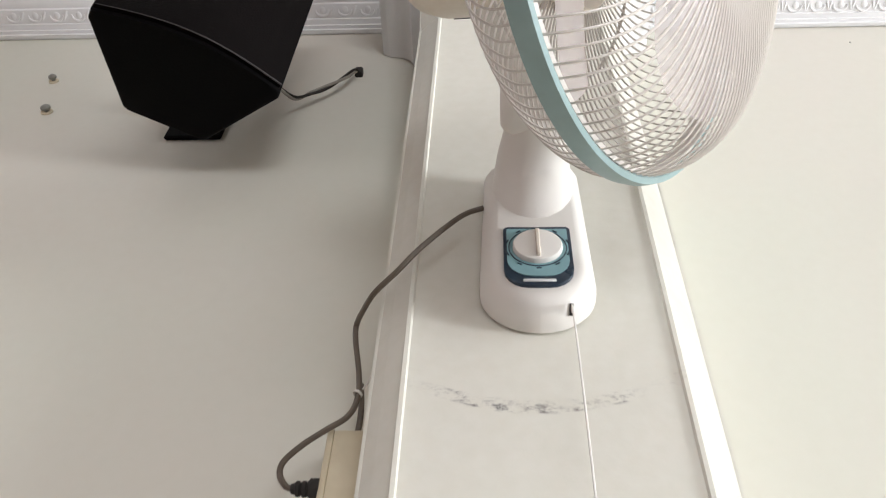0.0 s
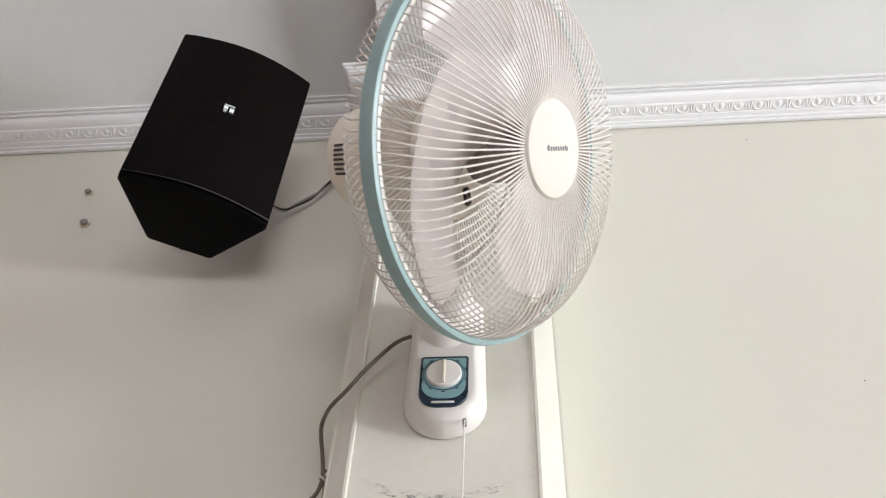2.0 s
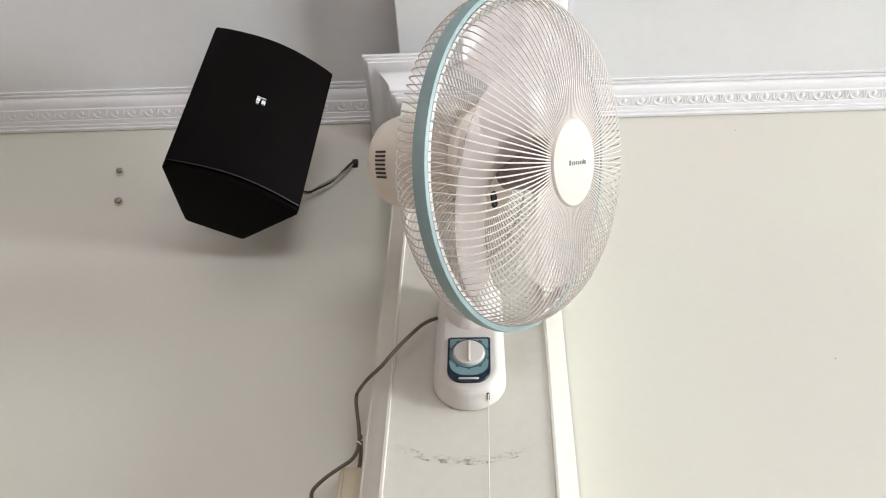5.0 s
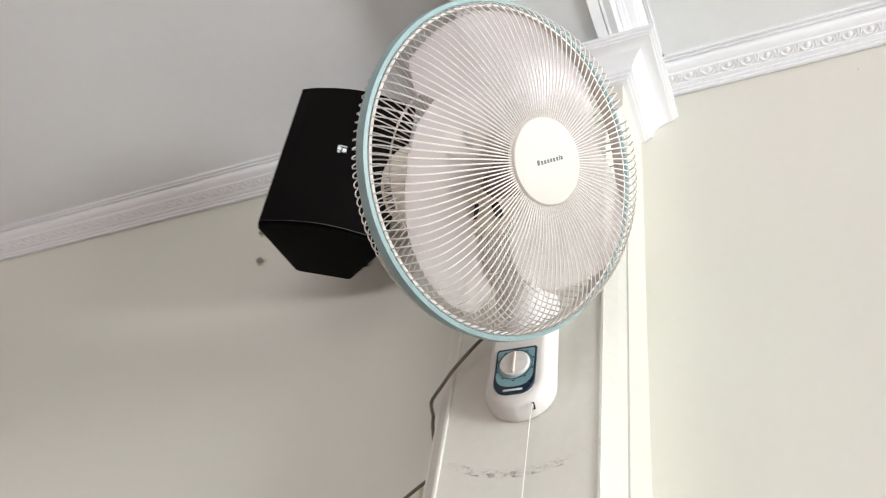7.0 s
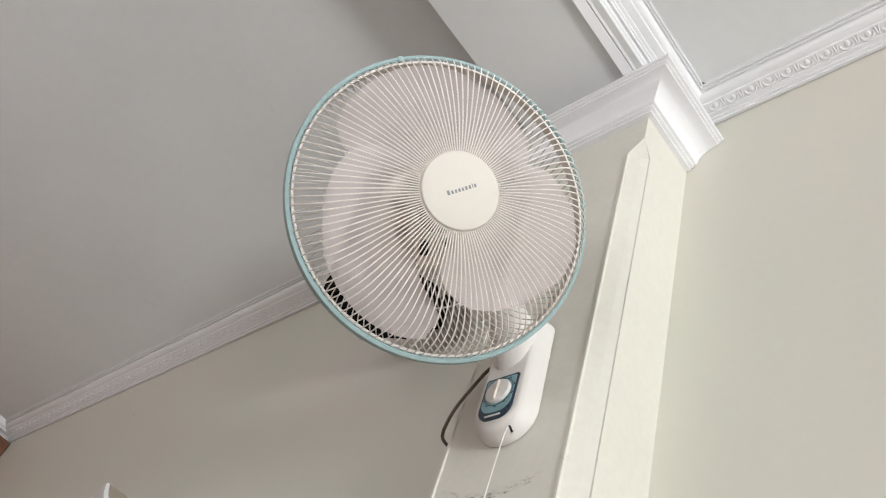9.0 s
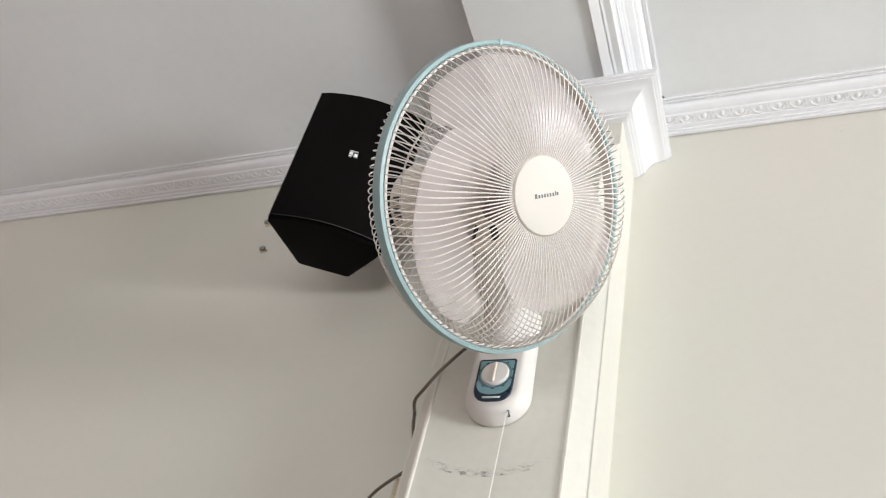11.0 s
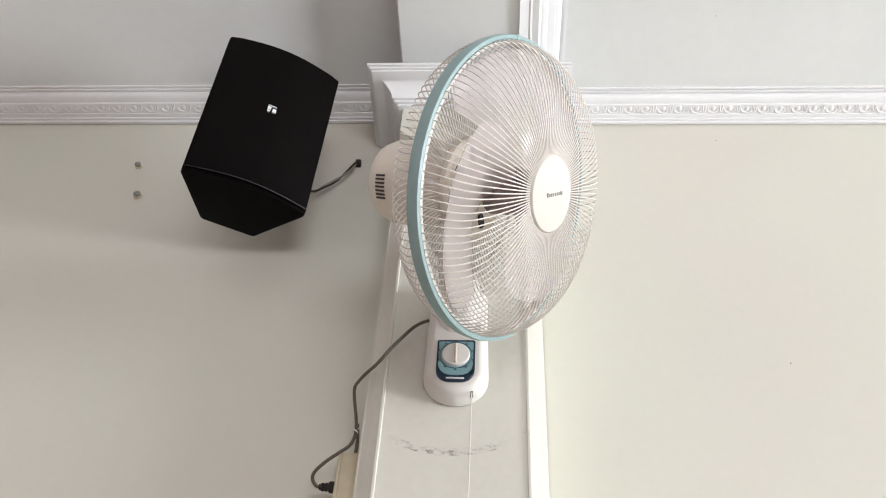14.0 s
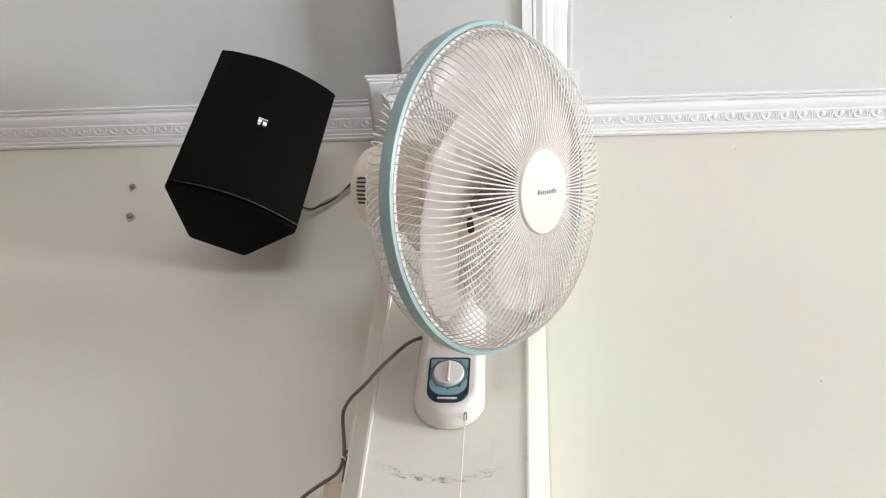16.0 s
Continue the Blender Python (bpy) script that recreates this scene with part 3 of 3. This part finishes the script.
# loudspeaker cable into a hole by the pilaster
spk_cable = thing("speaker_cable", Matrix.Identity(4), "twisted grey and dark loudspeaker cable running into the wall", "cable")
run = smooth_line([(-0.375, -0.085, 2.99), (-0.352, -0.03, 3.03), (-0.328, -0.024, 3.056), (-0.303, -0.022, 3.082), (-0.282, -0.020, 3.115), (-0.269, -0.014, 3.150), (-0.266, 0.004, 3.166)], 10)
for turn, strand_material in ((0.0, cable_pale), (math.pi, cable_dark)):
    line = [p + 0.0023 * (math.cos(turn + 0.16 * k) * Vector((0.7, 0, -0.7)) + math.sin(turn + 0.16 * k) * Vector((0, 1, 0))) for k, p in enumerate(run)]
    part("strand", tube(line, 0.0024, 7), strand_material, spk_cable)
part("wall_clip", block(-0.272, -0.259, -0.012, 0.002, 3.152, 3.170, 0.002, 1), cable_dark, spk_cable, "small dark cable clip")

# fan supply cable: down past the chamfer to the socket box
power = wire_run("power_cable", [(-0.050, -0.172, 2.536), (-0.066, -0.171, 2.529), (-0.082, -0.168, 2.5165), (-0.111, -0.167, 2.4776), (-0.132, -0.160, 2.4509), (-0.1535, -0.142, 2.4415), (-0.169, -0.110, 2.450), (-0.1785, -0.085, 2.457), (-0.178, -0.081, 2.440),
                                 (-0.1705, -0.074, 2.3987), (-0.169, -0.070, 2.373), (-0.176, -0.068, 2.352), (-0.194, -0.068, 2.3358), (-0.2138, -0.066, 2.3197), (-0.2288, -0.062, 2.3042), (-0.2313, -0.056, 2.2944), (-0.2255, -0.052, 2.286), (-0.220, -0.050, 2.284)],
                 0.0029, cable_grey, "grey fan power cable bent round the pilaster to a socket box")
part("plug", lathe([(0, 0), (0.0045, 0.0005), (0.0055, 0.004), (0.007, 0.005), (0.007, 0.008), (0.0055, 0.009), (0.0072, 0.011), (0.0072, 0.014), (0.006, 0.015), (0.0095, 0.018), (0.0095, 0.026), (0, 0.026)], 18), cable_dark, power, "dark ribbed plug", pose(-0.2205, -0.050, 2.284, 0, 90))
part("cable_tie", lathe([(0.0034, -0.0013), (0.0047, -0.0013), (0.0047, 0.0013), (0.0034, 0.0013)], 14), cord_white, power, "white cable tie", pose(-0.1695, -0.0705, 2.377, 0, 25))
part("tie_tail", tube(smooth_line([(-0.164, -0.076, 2.378), (-0.159, -0.082, 2.382), (-0.156, -0.084, 2.388)], 4), 0.0011, 5), cord_white, power)
wire_run("branch_cable", [(-0.1695, -0.060, 2.398), (-0.1665, -0.060, 2.372), (-0.1665, -0.056, 2.355), (-0.1685, -0.050, 2.343)], 0.0030, cable_grey, "short grey cable entering the socket box")

box = thing("socket_box", Matrix.Translation((-PW, -0.030, 2.270)), "yellowed cream surface socket box on the pilaster side", "socket box")
part("box_body", block(-0.040, 0.0, -0.027, 0.029, -0.037, 0.075, 0.002, 2), box_cream, box)
part("cover_plate", block(-0.046, -0.0395, -0.028, 0.029, -0.038, 0.076, 0.002, 2), box_cream, box, "cream cover plate")

for x, z, s in ((-0.800, 3.154, 1.0), (-0.769, 3.047, 1.15)):
    screw = thing("wall_screw", Matrix.Translation((x, 0, z)), "dull zinc screw standing out of the cream wall", "screw", "screws in the wall")
    part("anchor", lathe([(0, 0.0), (0.0085 * s, 0.0), (0.0085 * s, 0.002), (0.006 * s, 0.003), (0, 0.003)], 16), box_cream, screw, "pale plastic wall plug", pose(0, 0, 0, 90))
    part("shank", lathe([(0, 0.002), (0.0035, 0.002), (0.0035, 0.008), (0, 0.008)], 12), zinc, screw, m=pose(0, 0, 0, 90))
    part("screw_head", lathe([(0, 0.007), (0.0070 * s, 0.0075), (0.0068 * s, 0.011), (0.0035, 0.0135), (0, 0.0138)], 16), zinc, screw, m=pose(0, 0, 0, 90))

# stray nails in the plaster
for x, z in ((0.585, 3.253), (0.608, 2.588), (-1.935, 3.126)):
    tagged(part("nail", lathe([(0, -0.002), (0.0009, -0.002), (0.0011, 0.0012), (0.0006, 0.0018), (0, 0.0018)], 10), zinc, m=pose(x, 0, z, 90)), "small dull nail head in the cream wall", "nail", "nails in the plaster")
tagged(part("nail", lathe([(0, -0.002), (0.0009, -0.002), (0.0011, 0.0012), (0.0006, 0.0018), (0, 0.0018)], 10), zinc, m=pose(0.556, -0.269, ZC, 180)), "small dull nail head in the ceiling plaster", "nail", "nails in the plaster")

cab = thing("wall_cabinet", pose(-1.405, -0.13, 2.638, 0, 0, -12.7), "white wall unit with a coved underside and shade-toned end", "wall unit")
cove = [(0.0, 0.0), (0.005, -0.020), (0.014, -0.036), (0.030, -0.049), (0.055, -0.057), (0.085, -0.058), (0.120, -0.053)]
# body and end take a taupe with their shade put into the colour
part("cabinet_body", prism([(y, z) for y, z in cove] + [(0.120, -0.022), (0.056, -0.002)], -0.42, -0.004, "x", 0.001, 1), shaded_plastic, cab, "body and end coloured as shaded")
lip = cove + [(y * 0.93 + 0.009, z * 0.9 + 0.004) for y, z in reversed(cove)]
part("end_cap", prism([(y - 0.003, z - 0.003) for y, z in lip], -0.030, 0.002, "x", 0.001, 1), crown_paint, cab, "white end cap")
part("cabinet_front", prism([(y - 0.001, z - 0.001) for y, z in lip], -0.42, -0.034, "x", 0.001, 1), crown_paint, cab, "white moulded front")

# carved rows on the crown mouldings, piece by piece
def carved(parent, x0, x1, step, drop, wide, leaf):
    """Cups along the sloping band of a crown run; between them a pair of darts, or one slanting leaf."""
    bm = bmesh.new()
    cup = [Vector((0.0122 * math.cos(radians(a)), 0.0105 * math.sin(radians(a)), 0.0)) for a in range(172, 369, 14)]
    tube(cup, lambda f: 0.0010 + 0.0017 * math.sin(math.pi * f) ** 0.7 * (1.25 - 0.6 * f), 6, bm)
    bmesh.ops.create_uvsphere(bm, u_segments=10, v_segments=6, radius=0.0058, matrix=Matrix.Translation((0.001, 0.0005, -0.0006)) @ Matrix.Diagonal((1.0, 1.2, 0.42, 1)))
    strokes = [((0.0215, 0.008), (0.0185, 0.001), (0.0150, -0.007))] if leaf else [((0.0160, 0.008), (0.0172, 0.0), (0.0192, -0.009)), ((0.0240, 0.008), (0.0228, 0.0), (0.0208, -0.009))]
    for pts in strokes:
        tube(smooth_line([(x, y, 0.0) for x, y in pts], 3), lambda f: 0.0008 + (0.0022 if leaf else 0.0010) * math.sin(math.pi * (0.15 + 0.7 * f)), 5, bm)
    me = mesh_of(bm, "egg", crown_paint, True)
    slope = math.degrees(math.atan2(0.0045, 0.019 * wide))
    z = ZC - 0.001 - (H - 0.001 - 0.0158) * (H + drop) / H
    for k in range(int((x1 - x0) / step)):
        part("egg", me, crown_paint, parent, m=pose(x0 + step * (k + 0.5), -0.0365 * wide, z, 180 - slope, 0, 0) @ Matrix.Diagonal((1, 1, 0.7, 1)))


carved(crown_right, 0.205, 1.6, 0.040, 0.0075, 0.97, False)
carved(crown_left, XW + 0.09, -PW - 0.01, 0.042, 0.0, 1.14, True)
